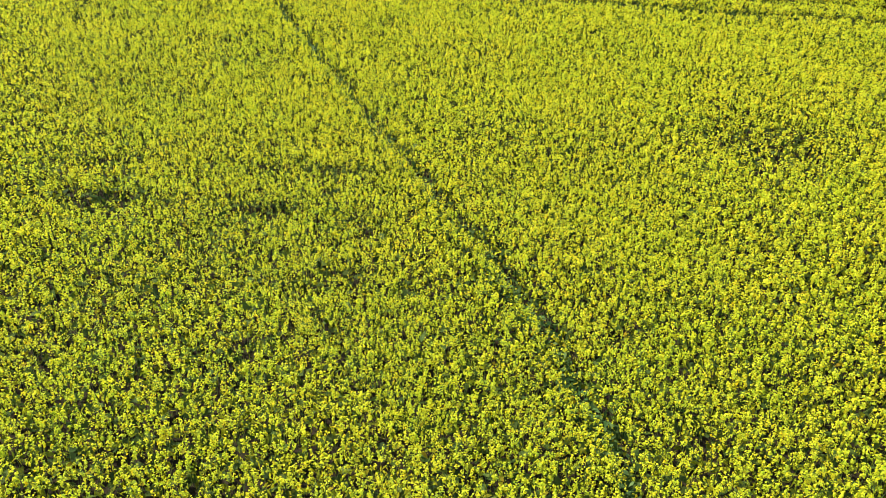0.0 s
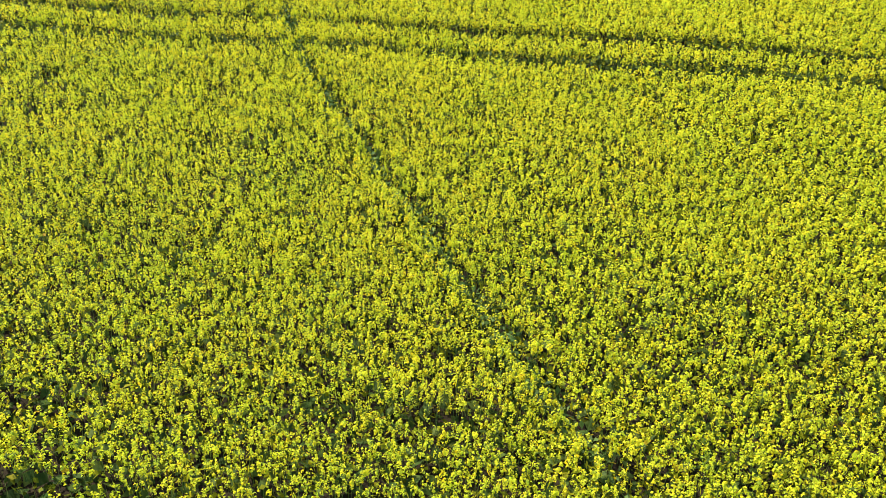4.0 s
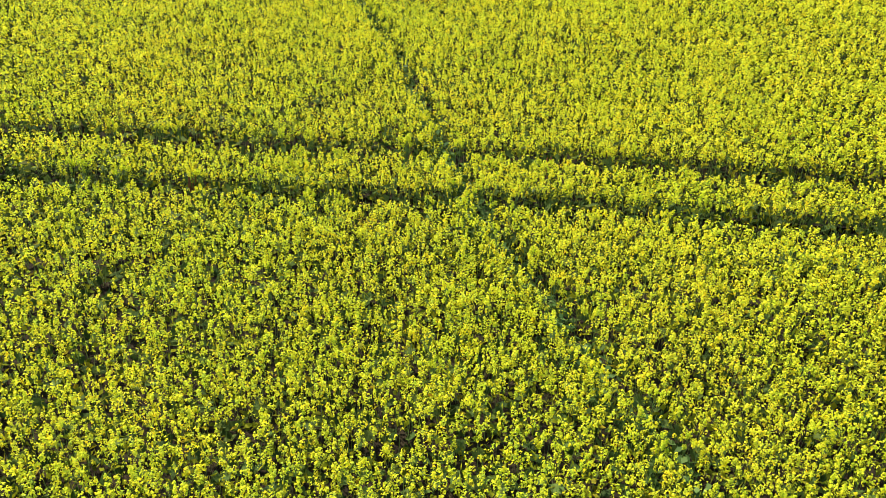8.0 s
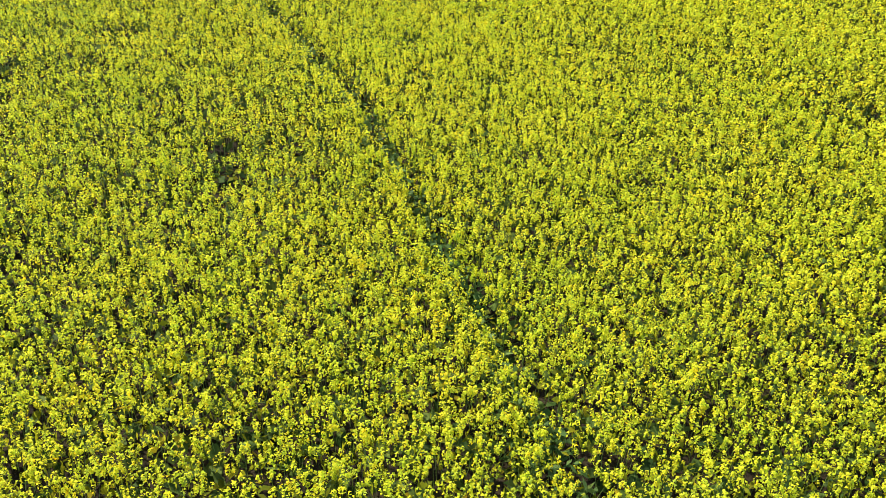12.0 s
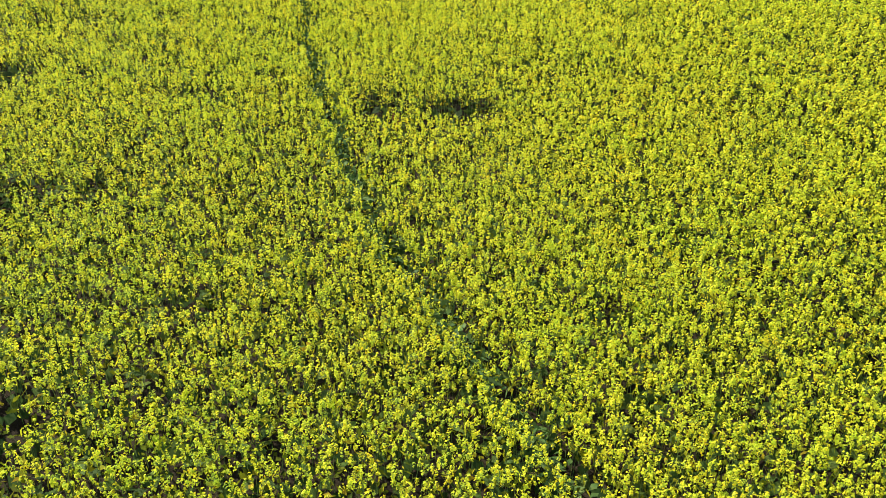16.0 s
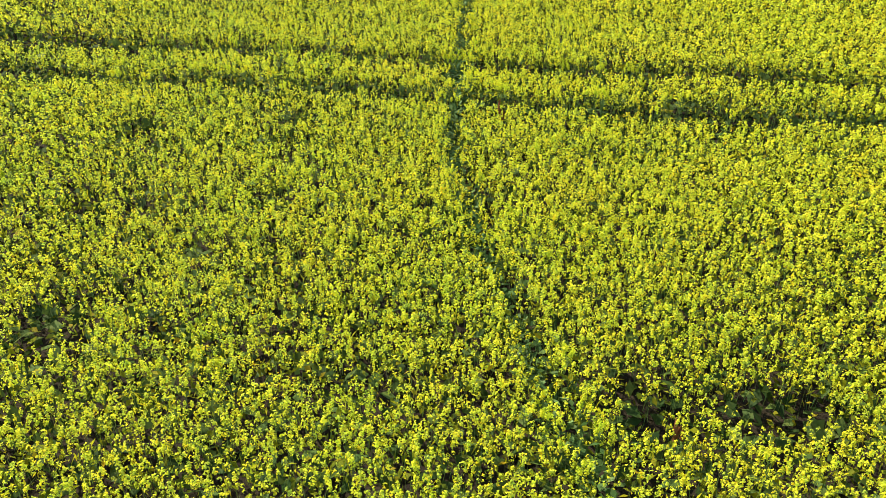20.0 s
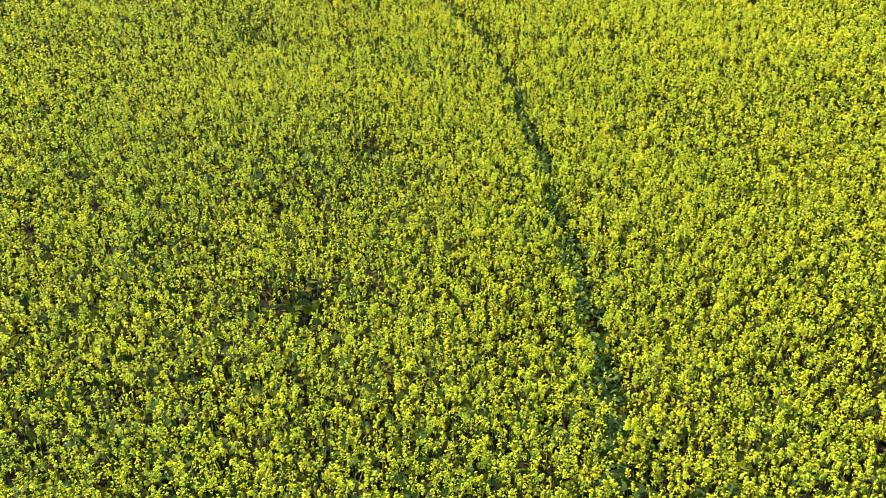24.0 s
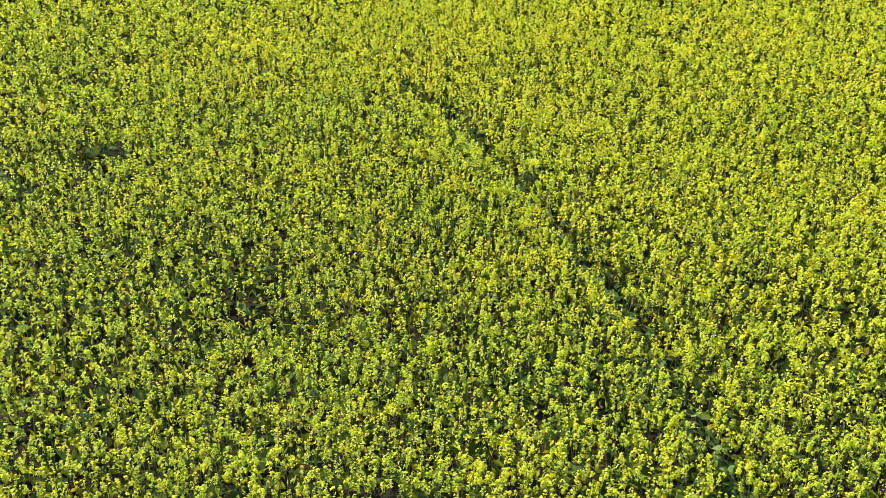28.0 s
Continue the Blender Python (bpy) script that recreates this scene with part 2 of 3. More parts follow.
# broad poorer spots: x, y, radius, how much thinner
POOR = [(-18.5, 55.0, 5.5, 0.17), (-27.5, 87.0, 5.0, 0.14), (-9.8, 25.0, 3.0, 0.12), (-5.0, 16.0, 3.5, 0.1), (-24.0, 80.0, 3.5, 0.1)]


def waves(x, y, wavelength, seed):
    """Smooth random unevenness over the field, about -1 to 1."""
    r = np.random.default_rng(seed)
    total = np.zeros_like(x)
    for _ in range(9):
        a, p = r.uniform(0, 2 * math.pi, 2)
        f = 2 * math.pi / (wavelength * r.uniform(0.6, 1.7))
        total += np.sin(f * (x * math.cos(a) + y * math.sin(a)) + p)
    return total / 3.2


def track_gap(x, y):
    """Distance from the middle of the nearest wheel track."""
    wobble = 0.035 * waves(x, y, 1.7, 3)
    return np.min([np.abs(y - track_line(t, x) + wobble) for t in TRACKS], axis=0)


def trail_gap(x, y):
    """Distance from the middle of the trail."""
    slope = np.interp(y + 0.5, TRAIL_Y, TRAIL_X) - np.interp(y - 0.5, TRAIL_Y, TRAIL_X)
    middle = np.interp(y, TRAIL_Y, TRAIL_X) + 0.06 * np.sin(y * 2.1) + 0.05 * np.sin(y * 4.7 + 1)
    return np.abs(x - middle) / np.sqrt(1 + slope * slope)


def stand(x, y):
    """How full the stand of plants is, 0 to 1."""
    full = 0.93 + 0.10 * waves(x, y, 9.0, 5) + 0.09 * waves(x, y, 2.2, 6) + 0.08 * waves(x, y, 0.6, 8)
    full += 0.12 * np.clip((x - np.interp(y, TRAIL_Y, TRAIL_X)) / 8 - 0.3, -1, 1)
    for cx, cy, r, thinner in POOR:
        full -= thinner * np.exp(-((x - cx) ** 2 + (y - cy) ** 2) / (r * r))
    ragged = 1 + 0.35 * waves(x, y, 0.5, 9)
    hole = np.zeros_like(x)
    for cx, cy, rx, ry, bare in THIN:
        near = np.exp(-(((x - cx) / (rx * 1.15 + 0.08)) ** 2 + ((y - cy) / (ry * 1.15 + 0.08)) ** 2))
        hole = np.maximum(hole, bare * near)
    full -= 1.4 * hole * ragged
    full *= np.clip((track_gap(x, y) - 0.28) / 0.05, 0.0, 1)
    return full * np.maximum(np.clip(trail_gap(x, y) / 0.24, 0.3, 1), np.clip((y - 94.6) / 0.8, 0, 1))


def bloom(x, y):
    """Share of the shoots that are in full flower; the far end of the field is behind."""
    late = np.clip((y - 44) / 40, 0, 1)
    left = np.clip((np.interp(y, TRAIL_Y, TRAIL_X) - x + 2) / 8, 0, 1)
    side = np.clip((x - np.interp(y, TRAIL_Y, TRAIL_X)) / 8 - 0.3, -1, 1)
    return 0.94 + 0.10 * side - 0.18 * late - 0.24 * late * left - 1.0 * sum(f * np.exp(-((x - cx) ** 2 + (y - cy) ** 2) / (r * r)) for cx, cy, r, f in POOR) + 0.07 * waves(x, y, 5.0, 15) + 0.05 * waves(x, y, 1.1, 16)


def sow(per_m2, band):
    """Plant places within one stretch, fairly evenly spread."""
    step = per_m2 ** -0.5
    x, y = np.meshgrid(np.arange(-34.5, 21.5, step), np.arange(4, 102, step), indexing="ij")
    x, y = x.ravel(), y.ravel()
    x, y = x + rng.uniform(-0.75, 0.75, len(x)) * step, y + rng.uniform(-0.75, 0.75, len(y)) * step
    keep = stretch(x, y) == band
    return x[keep], y[keep]


def unit(v):
    return v / np.maximum(np.linalg.norm(v, axis=-1, keepdims=True), 1e-6)


def sheet_mesh(name, verts, sides, mat):
    """A mesh of separate flat pieces with that many corners each."""
    me = bpy.data.meshes.new(name)
    n = len(verts)
    me.vertices.add(n)
    me.vertices.foreach_set("co", np.ascontiguousarray(verts, dtype=np.float32).ravel())
    me.loops.add(n)
    me.loops.foreach_set("vertex_index", np.arange(n, dtype=np.int32))
    me.polygons.add(n // sides)
    me.polygons.foreach_set("loop_start", np.arange(0, n, sides, dtype=np.int32))
    me.materials.append(mat)
    me.update(calc_edges=True)
    return me


def florets(x, y, top, radius, tall, count, edge):
    """Three-cornered florets set round each flowering shoot."""
    n = len(x)
    way = unit(rng.normal(size=(n, count, 3)) + (0, 0, 0.45))
    reach = rng.uniform(0.8, 1.05, (n, count, 1))
    size = rng.uniform(0.8, 1.25, (n, 1, 1))
    base = np.stack([x, y, top], -1)[:, None]
    centre = base + way * reach * size * np.array([radius, radius, tall])
    normal = unit(way + 0.2 * rng.normal(size=way.shape) + (0, 0, 0.35))
    u = unit(np.cross(normal, rng.normal(size=normal.shape)))
    v = np.cross(normal, u)
    e = edge * rng.uniform(0.7, 1.3, (n, count, 1))
    spread = [u, -0.5 * u + 0.87 * v, -0.5 * u - 0.87 * v]
    corners = np.stack([centre + e * s * rng.uniform(0.75, 1.3, (n, count, 1)) for s in spread], 2)
    return corners.reshape(-1, 3)


def blades(x, y, z, length, width, droop):
    """Four-cornered leaves that lean out from their places."""
    n = len(x)
    a = rng.uniform(0, 2 * math.pi, n)
    tilt = rng.normal(droop, 0.5, n)
    u = np.stack([np.cos(a) * np.cos(tilt), np.sin(a) * np.cos(tilt), np.sin(tilt)], -1)
    v = unit(np.cross(u, rng.normal(size=(n, 3)) * 0.5 + (0, 0, 1)))
    l, w = (length * rng.uniform(0.6, 1.4, n))[:, None], (width * rng.uniform(0.6, 1.4, n))[:, None]
    p = np.stack([x, y, z], -1)
    return np.stack([p, p + 0.55 * l * u + w * v, p + l * u - (0, 0, 0.02), p + 0.5 * l * u - w * v], 1).reshape(-1, 3)


def shoots(x, y, z0, z1, width):
    """Upright stems as slim three-sided slivers."""
    n = len(x)
    a = rng.uniform(0, math.pi, n)
    s = np.stack([np.cos(a), np.sin(a), 0 * a], -1) * width
    foot = np.stack([x + rng.normal(0, 0.05, n), y + rng.normal(0, 0.05, n), z0], -1)
    tip = np.stack([x, y, z1], -1)
    return np.stack([foot - s, foot + s, tip], 1).reshape(-1, 3)


def tops(x, y):
    """Height of the flowering tops."""
    h = CANOPY + 0.05 * waves(x, y, 6.0, 11) + 0.025 * waves(x, y, 1.3, 12) + rng.normal(0, 0.03, len(x))
    h -= 0.26 * np.clip(1 - trail_gap(x, y) / 0.22, 0, 1) * (y < 94.8)
    h -= 0.14 * np.clip(1 - track_gap(x, y) / 0.42, 0, 1)
    return h - 0.25 * np.clip(0.75 - stand(x, y), 0, 1) * rng.uniform(0, 1, len(x))


def plants(per_m2, shoots_each, band):
    """Shoots in plants: places and heights of their tips, the middle ones tallest."""
    x, y = sow(per_m2, band)
    h = tops(x, y)
    count = len(x)
    pick = np.repeat(np.arange(count), shoots_each)
    out = np.abs(rng.normal(0, 0.10, len(pick)))
    turn = rng.uniform(0, 2 * math.pi, len(pick))
    out[::shoots_each] *= 0.2
    px, py = x[pick] + out * np.cos(turn), y[pick] + out * np.sin(turn)
    pz = h[pick] + rng.normal(0, 0.03, len(pick)) - 0.3 * out - np.minimum(rng.exponential(0.08, len(pick)), 0.5)
    keep = rng.uniform(0, 1, len(pick)) < stand(px, py)
    return px[keep], py[keep], pz[keep]


# a square metre: plants, shoots on each; radius of a spike; florets on a spike and their size; side shoots; leaves and their length
BANDS = [(39, 7, 0.023, 7, 0.0187, 90, 60, 0.12), (37, 6, 0.025, 5, 0.0232, 70, 50, 0.14), (29, 6, 0.029, 4, 0.029, 45, 36, 0.18)]
flower, stem, leaf, bud, pod, low = [], [], [], [], [], []
for band, (thick, each, radius, count, edge, side, foliage, length) in enumerate(BANDS):
    x, y, z = plants(thick, each, band)
    open_now = rng.uniform(0, 1, len(x)) < bloom(x, y)
    flower.append(florets(x[open_now], y[open_now], z[open_now] - 0.045, radius, 0.064 + 0.002 * band, count, edge))
    shut = ~open_now
    bud.append(florets(x[shut], y[shut], z[shut] - 0.05, radius, 0.055 + 0.005 * band, count, edge * 0.9))
    some = slice(None, None, 5)
    stem.append(shoots(x[some], y[some], z[some] - rng.uniform(0.4, 0.9, len(z[some])), z[some] - 0.1, 0.006))
    x, y = sow(side, band)
    keep = (rng.uniform(0, 1, len(x)) < stand(x, y)) & (track_gap(x, y) > rng.uniform(0.26, 0.33, len(x)))
    x, y = x[keep], y[keep]
    pod.append(blades(x, y, tops(x, y) - rng.uniform(0.15, 0.45, len(x)), 0.13 + 0.02 * band, 0.013 + 0.005 * band, 1.1))
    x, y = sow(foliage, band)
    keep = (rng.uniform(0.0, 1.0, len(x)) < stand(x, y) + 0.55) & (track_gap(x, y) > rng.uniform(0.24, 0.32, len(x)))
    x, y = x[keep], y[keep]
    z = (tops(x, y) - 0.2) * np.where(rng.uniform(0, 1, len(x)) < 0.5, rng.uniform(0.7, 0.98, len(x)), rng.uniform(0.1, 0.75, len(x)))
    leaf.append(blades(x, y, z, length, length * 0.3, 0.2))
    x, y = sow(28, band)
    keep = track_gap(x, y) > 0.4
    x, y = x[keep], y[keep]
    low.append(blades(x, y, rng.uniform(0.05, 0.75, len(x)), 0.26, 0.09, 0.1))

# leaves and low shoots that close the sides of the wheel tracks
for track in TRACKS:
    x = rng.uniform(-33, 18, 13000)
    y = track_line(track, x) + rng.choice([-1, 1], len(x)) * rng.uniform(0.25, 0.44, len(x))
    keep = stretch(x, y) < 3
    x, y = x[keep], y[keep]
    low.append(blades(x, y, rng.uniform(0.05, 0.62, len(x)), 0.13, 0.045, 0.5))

crop = tagged(new("rapeseed_crop"), "dense rapeseed crop in full yellow bloom standing on the field", "crop", kind="stuff")
for me, label in ((sheet_mesh("florets", np.concatenate(flower), 3, PETAL), "bright yellow rapeseed florets"),
                  (sheet_mesh("buds", np.concatenate(bud), 3, BUD), "lime green flower buds just opening"),
                  (sheet_mesh("side_shoots", np.concatenate(pod), 4, SHOOT), "yellow-green pods and side shoots under the flowers"),
                  (sheet_mesh("stems", np.concatenate(stem), 3, STEM), "thin green stems"),
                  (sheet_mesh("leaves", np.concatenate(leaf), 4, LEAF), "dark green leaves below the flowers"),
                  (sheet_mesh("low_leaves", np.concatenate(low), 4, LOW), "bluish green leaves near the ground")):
    ob = new(me.name, me)
    ob.parent = crop
    tagged(ob, label, kind="stuff")

# ---- trampled plants along the trail ----
y = rng.uniform(8, 94.8, 11500)
x = np.interp(y, TRAIL_Y, TRAIL_X) + 0.06 * np.sin(y * 2.1) + 0.05 * np.sin(y * 4.7 + 1) + rng.normal(0, 0.12, len(y))
bent = new("trampled_plants", sheet_mesh("trampled_plants", blades(x, y, rng.uniform(0.3, 0.98, len(y)), 0.15, 0.035, 0.1), 4, BENT))
tagged(bent, "bent green rapeseed leaves along a trampled trail", "plants", kind="stuff")

# ---- ground ----
xs = np.concatenate([[-2500, -700, -200, -80], np.arange(-50, 30.1, 1.0), [60, 200, 700, 2500]])
ys = np.concatenate([[-2500, -700, -200, -60], np.arange(-20, 130.1, 1.0), [170, 300, 800, 2500]])
gx, gy = np.meshgrid(xs, ys, indexing="ij")
gz = 0.02 * waves(gx, gy, 3.0, 21) * (np.abs(gx) < 60) * (np.abs(gy) < 140)
nx, ny = len(xs), len(ys)
index = np.arange(nx * ny).reshape(nx, ny)
quads = np.stack([index[:-1, :-1], index[1:, :-1], index[1:, 1:], index[:-1, 1:]], -1).reshape(-1, 4)
me = bpy.data.meshes.new("ground")
me.from_pydata(np.stack([gx, gy, gz], -1).reshape(-1, 3).tolist(), [], quads.tolist())
me.materials.append(SOIL)
tagged(new("ground", me), "dark brown crumbly field soil under the crop", "ground", kind="structure")

# ---- wheel tracks ----
for track in TRACKS:
    bm = bmesh.new()
    rows = []
    for tx in np.arange(-60, 60, 0.12):
        ty = track_line(track, tx)
        lug = 0.012 * (int(round(tx / 0.12)) % 2)
        rows.append([bm.verts.new((tx, ty + dy, 0.06 + dz + (lug if abs(dy) < 0.15 else 0))) for dy, dz in ((-0.24, 0.02), (-0.17, -0.01), (-0.06, -0.015), (0.06, -0.015), (0.17, -0.01), (0.24, 0.02))])
    for p, q in zip(rows, rows[1:]):
        for i in range(5):
            bm.faces.new((p[i], q[i], q[i + 1], p[i + 1]))
    me = bpy.data.meshes.new("wheel_track")
    bm.to_mesh(me)
    bm.free()
    me.materials.append(TRACK_SOIL)
    tagged(new("wheel_track", me), "bare soil wheel track pressed between the rapeseed plants", "wheel track", kind="structure")

# ---- the rest of the field, far off, its rows along the wheel tracks ----
xs = np.concatenate([np.linspace(-1500, -120, 24)[:-1], np.arange(-120, -40, 4.0), np.arange(-40, 26, 0.5), np.arange(26, 100, 4.0), np.linspace(100, 1500, 24)])
slots = [t[0] + d for t in TRACKS for d in (-0.3, 0.3)]
ys = np.sort(np.concatenate([np.linspace(-1500, -80, 24)[:-1], np.arange(-80, 0, 4.0), [v for v in np.arange(0, 106, 0.5) if np.min(np.abs(np.array(slots) - v)) > 0.12], slots, np.arange(106, 200, 4.0), np.linspace(200, 1500, 24)]))
gx, gy = np.meshgrid(xs, ys, indexing="ij")
second = np.clip((gy - 40) / 26, 0, 1)
gz = 1.12 + 0.05 * waves(gx, gy, 5.0, 31) + 0.07 * waves(gx, gy, 1.4, 32)
gy = gy + (1 - second) * (track_line(TRACKS[0], gx) - TRACKS[0][0]) + second * (track_line(TRACKS[2], gx) - TRACKS[2][0])
nx, ny = len(xs), len(ys)
index = np.arange(nx * ny).reshape(nx, ny)
quads = np.stack([index[:-1, :-1], index[1:, :-1], index[1:, 1:], index[:-1, 1:]], -1).reshape(-1, 4)
close = stretch(gx, gy) < 3
built = close[:-1, :-1] & close[1:, :-1] & close[1:, 1:] & close[:-1, 1:]
middle = (ys[:-1] + ys[1:]) / 2
in_slot = np.array([any(abs(v - t[0]) < 0.29 for t in TRACKS) for v in middle])
built = (built | in_slot[None, :]).ravel()
me = bpy.data.meshes.new("far_crop")
me.from_pydata(np.stack([gx, gy, gz], -1).reshape(-1, 3).tolist(), [], quads[~built].tolist())
me.polygons.foreach_set("use_smooth", np.ones(len(me.polygons), dtype=bool))
me.materials.append(FAR_CROP)
tagged(new("far_crop", me), "distant flowering rapeseed field reaching the horizon", "crop", kind="stuff")


# ---- single plants that stand out along the tracks and the trail ----
def part(name, me, parent, m, label=""):
    ob = new(name, me)
    ob.parent = parent
    ob.matrix_basis = m
    return tagged(ob, label) if label else ob


def rod(name, foot, tip, r0, r1, mat):
    """A slim tapered stalk with six sides."""
    bm = bmesh.new()
    foot, tip = Vector(foot), Vector(tip)
    turn = (tip - foot).to_track_quat("Z", "Y").to_matrix()
    rings = []
    for f in (0, 0.5, 1):
        bend = Vector((0.02 * math.sin(f * 3.1), 0.015 * math.sin(f * 3.1), 0))
        rings.append([bm.verts.new(foot.lerp(tip, f) + bend + turn @ Vector((math.cos(a), math.sin(a), 0)) * (r0 + (r1 - r0) * f)) for a in np.arange(6) * math.pi / 3])
    for p, q in zip(rings, rings[1:]):
        for i in range(6):
            bm.faces.new((p[i], p[(i + 1) % 6], q[(i + 1) % 6], q[i]))
    bm.faces.new(rings[-1])
    me = bpy.data.meshes.new(name)
    bm.to_mesh(me)
    bm.free()
    me.materials.append(mat)
    return me


def leaf_mesh(length, width):
    """A lobed leaf, folded along its rib and drooping."""
    bm = bmesh.new()
    rows = []
    for i, (f, w) in enumerate(((0, 0.15), (0.2, 0.7), (0.45, 1.0), (0.7, 0.75), (0.88, 0.4), (1, 0.05))):
        x, z = f * length, -0.35 * length * f * f
        rows.append([bm.verts.new((x, s * w * width, z + abs(s) * 0.25 * width)) for s in (-1, 0, 1)])
    for p, q in zip(rows, rows[1:]):
        for i in (0, 1):
            bm.faces.new((p[i], q[i], q[i + 1], p[i + 1]))
    me = bpy.data.meshes.new("leaf")
    bm.to_mesh(me)
    bm.free()
    me.materials.append(PLANT_LEAF)
    return me


def head_mesh(seed):
    """A flower head: four-petalled florets on short stalks round a bud cone."""
    r = random.Random(seed)
    bm = bmesh.new()
    rings = [[bm.verts.new((q * math.cos(a), q * math.sin(a), h)) for a in np.arange(6) * math.pi / 3] for q, h in ((0.006, -0.06), (0.012, -0.01), (0.010, 0.035))]
    for p, q in zip(rings, rings[1:]):
        for i in range(6):
            bm.faces.new((p[i], p[(i + 1) % 6], q[(i + 1) % 6], q[i]))
    top = bm.verts.new((0, 0, 0.055))
    for i in range(6):
        bm.faces.new((rings[2][i], rings[2][(i + 1) % 6], top))
    for i in range(12):
        up = -0.045 + 0.0085 * i + r.uniform(-0.004, 0.004)
        side = (i * 5) % 6
        a = side * math.pi / 3 + math.pi / 6 + r.uniform(-0.25, 0.25)
        out = 0.025 * math.sqrt(max(0.2, 1 - (up / 0.065) ** 2))
        centre = bm.verts.new((math.cos(a) * out, math.sin(a) * out, up + 0.008))
        ring = rings[0] if up < -0.03 else rings[1] if up < 0.02 else rings[2]
        bm.faces.new((ring[side], ring[(side + 1) % 6], centre))
        turn = (Vector((math.cos(a), math.sin(a), 0.9 + r.uniform(-0.3, 0.5)))).to_track_quat("Z", "Y").to_matrix()
        for k in range(4):
            b = k * math.pi / 2 + r.uniform(-0.2, 0.2)
            u, v = Vector((math.cos(b), math.sin(b), 0.25)), Vector((-math.sin(b), math.cos(b), 0))
            bm.faces.new([centre] + [bm.verts.new(centre.co + turn @ p) for p in (u * 0.009 - v * 0.0065, u * 0.015, u * 0.009 + v * 0.0065)])
    me = bpy.data.meshes.new("flower_head")
    bm.to_mesh(me)
    bm.free()
    me.materials.append(PLANT_PETAL)
    return me


PLANT_LEAF = thin_plant("plant_leaves", ((0.0, (0.04, 0.075, 0.018)), (1.0, (0.09, 0.14, 0.032))), ((0.85, 0.95, 1.0), (1, 1, 1)), 0.45, 0.3, islands=False)
PLANT_PETAL = thin_plant("plant_petals", ((0.0, (0.50, 0.55, 0.04)), (0.6, (0.63, 0.64, 0.045)), (1.0, (0.72, 0.66, 0.04))), ((0.9, 0.97, 0.9), (1, 1, 1)), 0.7, 0.5, islands=False)
LEAVES = [leaf_mesh(0.16, 0.035), leaf_mesh(0.22, 0.05)]
HEADS = [head_mesh(s) for s in range(4)]


def rapeseed_plant(seed, height, lean):
    """One plant: main stem, side branches, leaves and a flower head on each shoot."""
    r = random.Random(seed)
    plant = new("rapeseed_plant")
    tip = (lean * 0.6, lean * 0.3, height)
    part("stem", rod("stem", (0, 0, 0), tip, 0.009, 0.004, STEM), plant, Matrix())
    part("flower_head", HEADS[seed % 4], plant, pose(*tip, 0, 0, r.uniform(0, 360)))
    for k in range(4):
        a = k * 1.9 + r.uniform(-0.4, 0.4)
        f = r.uniform(0.55, 0.8)
        out, up = r.uniform(0.06, 0.13), height * r.uniform(0.88, 1.0)
        end = (tip[0] + out * math.cos(a), tip[1] + out * math.sin(a), up)
        part("branch", rod("branch", (tip[0] * f, tip[1] * f, height * f), end, 0.005, 0.003, STEM), plant, Matrix())
        part("flower_head", HEADS[(seed + k) % 4], plant, pose(*end, r.uniform(-15, 15), r.uniform(-15, 15), r.uniform(0, 360)))
        part("leaf", LEAVES[k % 2], plant, pose(tip[0] * f, tip[1] * f, height * (f - 0.1 - 0.08 * k), 0, r.uniform(-30, 10), math.degrees(a) + 40))
    return plant


kinds = [rapeseed_plant(s, h, l) for s, h, l in ((1, 1.31, 0.1), (2, 1.24, -0.12), (3, 1.35, 0.05), (4, 1.16, 0.16))]
spots = []
for k in range(280):
    if k % 7 < 3:
        px = rng.uniform(-15.5, -3.0) if k % 4 < 2 else rng.uniform(-26, -13)
        py = track_line(TRACKS[k % 4], px) + rng.choice([-1, 1]) * rng.uniform(0.27, 0.4)
        spots.append((px, py, 0))
    elif k % 7 == 6:
        py = rng.uniform(24, 86)
        spots.append((np.interp(py, EDGE_Y, INNER_LEFT) + rng.uniform(0.15, 0.85) * (np.interp(py, EDGE_Y, INNER_RIGHT) - np.interp(py, EDGE_Y, INNER_LEFT)), py, 2))
    else:
        py = rng.uniform(19, 92)
        spots.append((np.interp(py, TRAIL_Y, TRAIL_X) + rng.choice([-1, 1]) * rng.uniform(0.16, 0.3), py, 1))
for k, (px, py, where) in enumerate(spots):
    m = pose(px, py, 0.0, 0, 0, rng.uniform(0, 360))
    ob = kinds[k] if k < 4 else copy_thing(kinds[k % 4], m)
    if k < 4:
        ob.matrix_basis = m
    beside = ("beside a bare wheel track", "beside the trampled trail", "within the dense crop")[where]
    tagged(ob, "yellow-flowering rapeseed plant with green leaves " + beside, "plant", "single rapeseed plants")


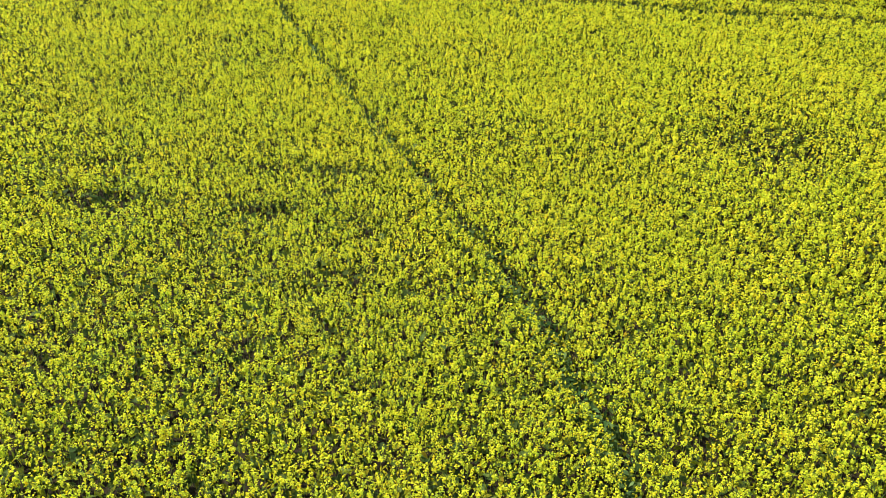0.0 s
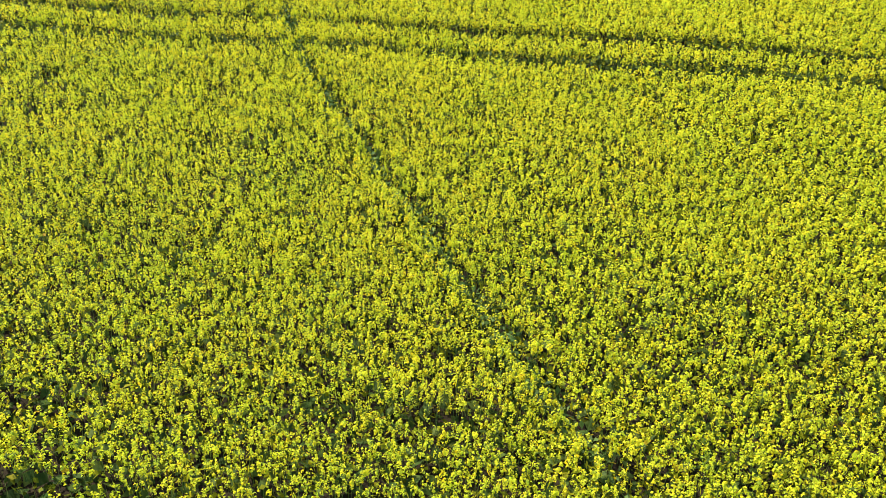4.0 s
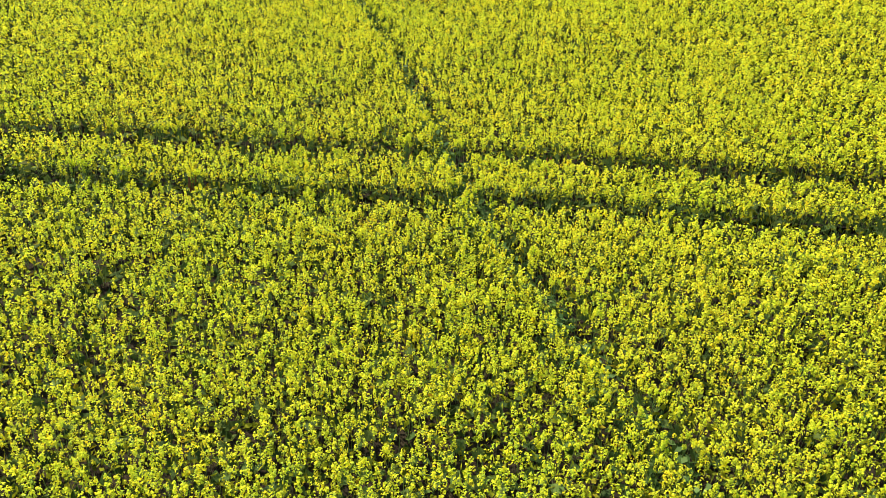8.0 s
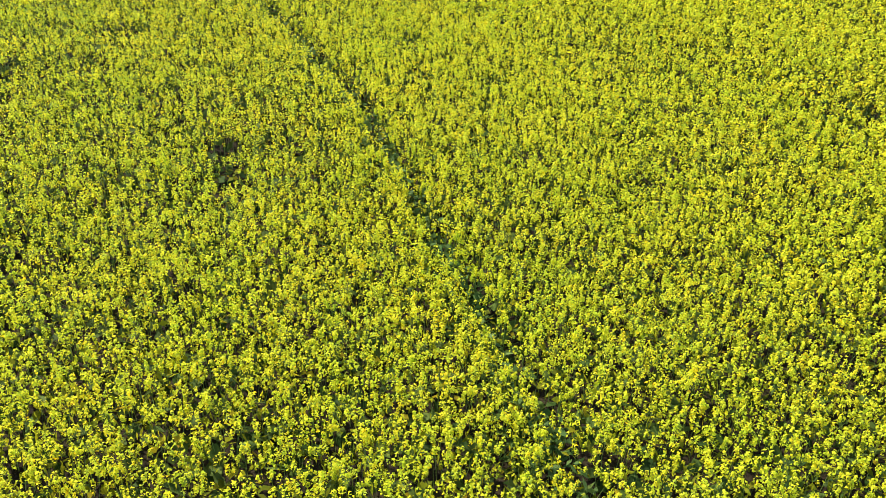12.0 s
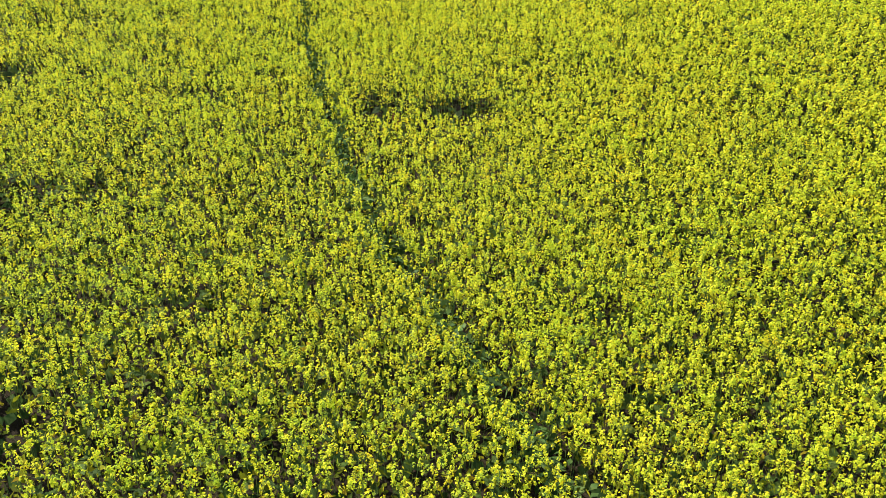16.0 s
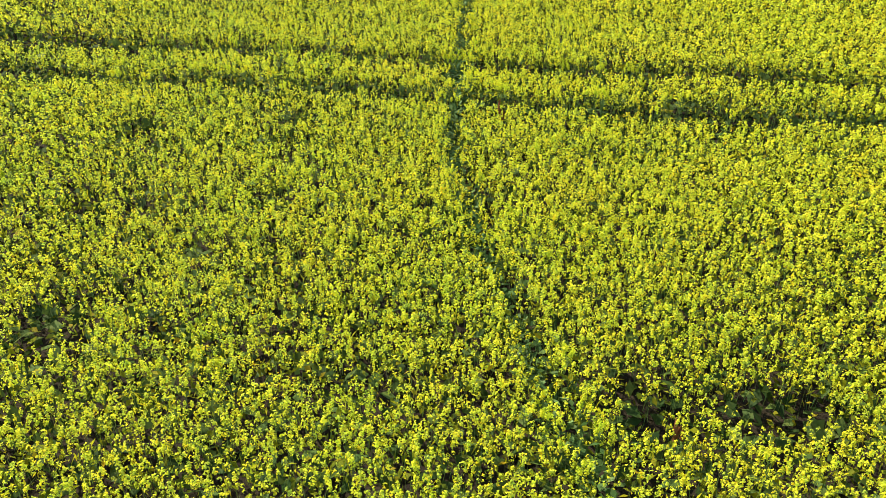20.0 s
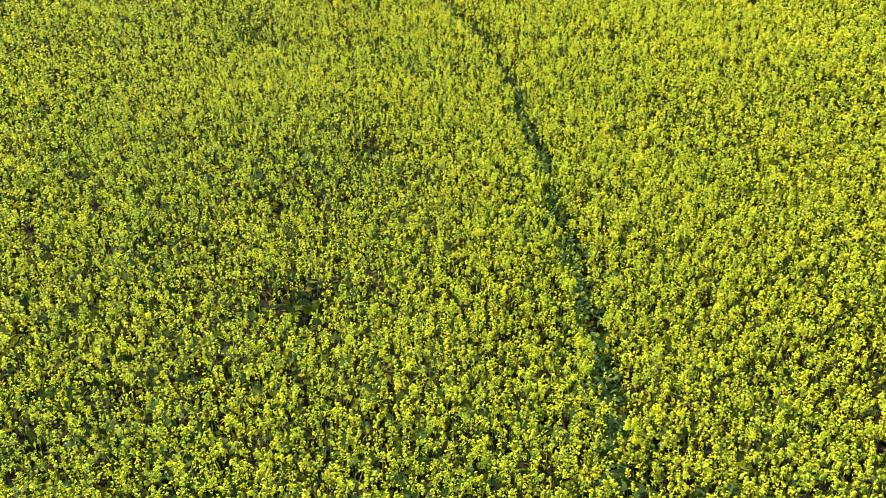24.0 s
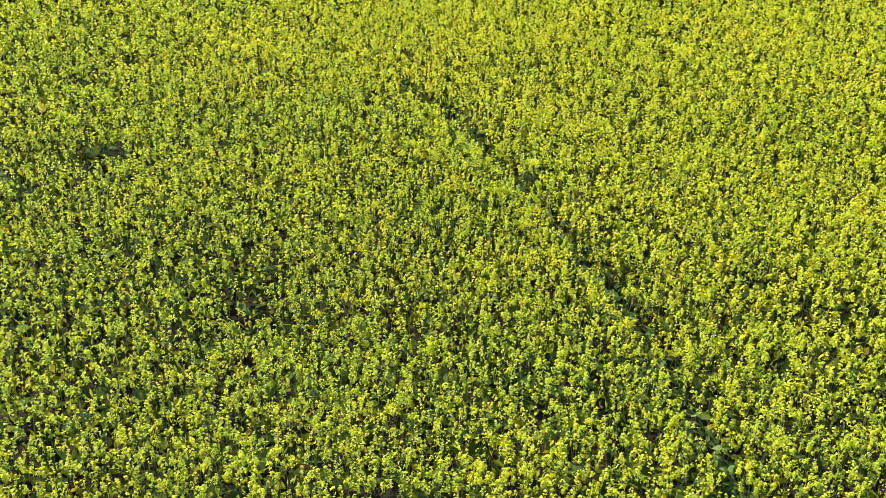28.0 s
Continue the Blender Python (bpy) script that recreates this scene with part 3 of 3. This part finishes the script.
# ---- docks in the wheel tracks and thin places ----
DOCK = thin_plant("dock", ((0.0, (0.16, 0.06, 0.03)), (0.5, (0.23, 0.09, 0.04)), (1.0, (0.30, 0.15, 0.06))), ((0.85, 0.9, 0.9), (1, 1, 1)), 0.7, 0.2)


def seed_head_mesh():
    """A rusty spike of seeds, narrowing upwards, uneven all round."""
    r = random.Random(5)
    bm = bmesh.new()
    rings = [[bm.verts.new((math.cos(a) * q * r.uniform(0.6, 1.3), math.sin(a) * q * r.uniform(0.6, 1.3), h + r.uniform(-0.01, 0.01))) for a in np.arange(7) * 2 * math.pi / 7]
             for q, h in ((0.01, -0.16), (0.032, -0.1), (0.036, -0.03), (0.026, 0.05), (0.018, 0.12), (0.005, 0.17))]
    for p, q in zip(rings, rings[1:]):
        for i in range(7):
            bm.faces.new((p[i], p[(i + 1) % 7], q[(i + 1) % 7], q[i]))
    bm.faces.new(rings[-1])
    me = bpy.data.meshes.new("seed_head")
    bm.to_mesh(me)
    bm.free()
    me.materials.append(DOCK)
    return me


SEEDS = seed_head_mesh()


def dock_plant(height):
    dock = new("dock_plant")
    part("stem", rod("stem", (0, 0, 0), (0.03, 0.02, height), 0.010, 0.005, DOCK), dock, Matrix(), "reddish brown stem")
    for k in range(3):
        part("seed_head", SEEDS, dock, pose(0.03 + 0.06 * math.cos(k * 2.1), 0.02 + 0.06 * math.sin(k * 2.1), height - 0.1 * k, 12, 0, 120 * k), "rusty brown seed spike")
    for k in range(4):
        part("leaf", LEAVES[1], dock, pose(0.01, 0.01, 0.15 + 0.14 * k, 0, -20, 100 * k + 20))
    return dock


first = dock_plant(1.0)
for k, (px, py) in enumerate(((-6.26, 38.08), (-13.0, 36.5), (-17.6, 70.2), (-15.5, 61.2))):
    ob = first if k == 0 else copy_thing(first, pose(px, py, 0.03, 0, 0, 70 * k))
    if k == 0:
        ob.matrix_basis = pose(px, py, 0.03)
    tagged(ob, "reddish brown dock weed standing between rapeseed plants", "weed", "dock weeds")
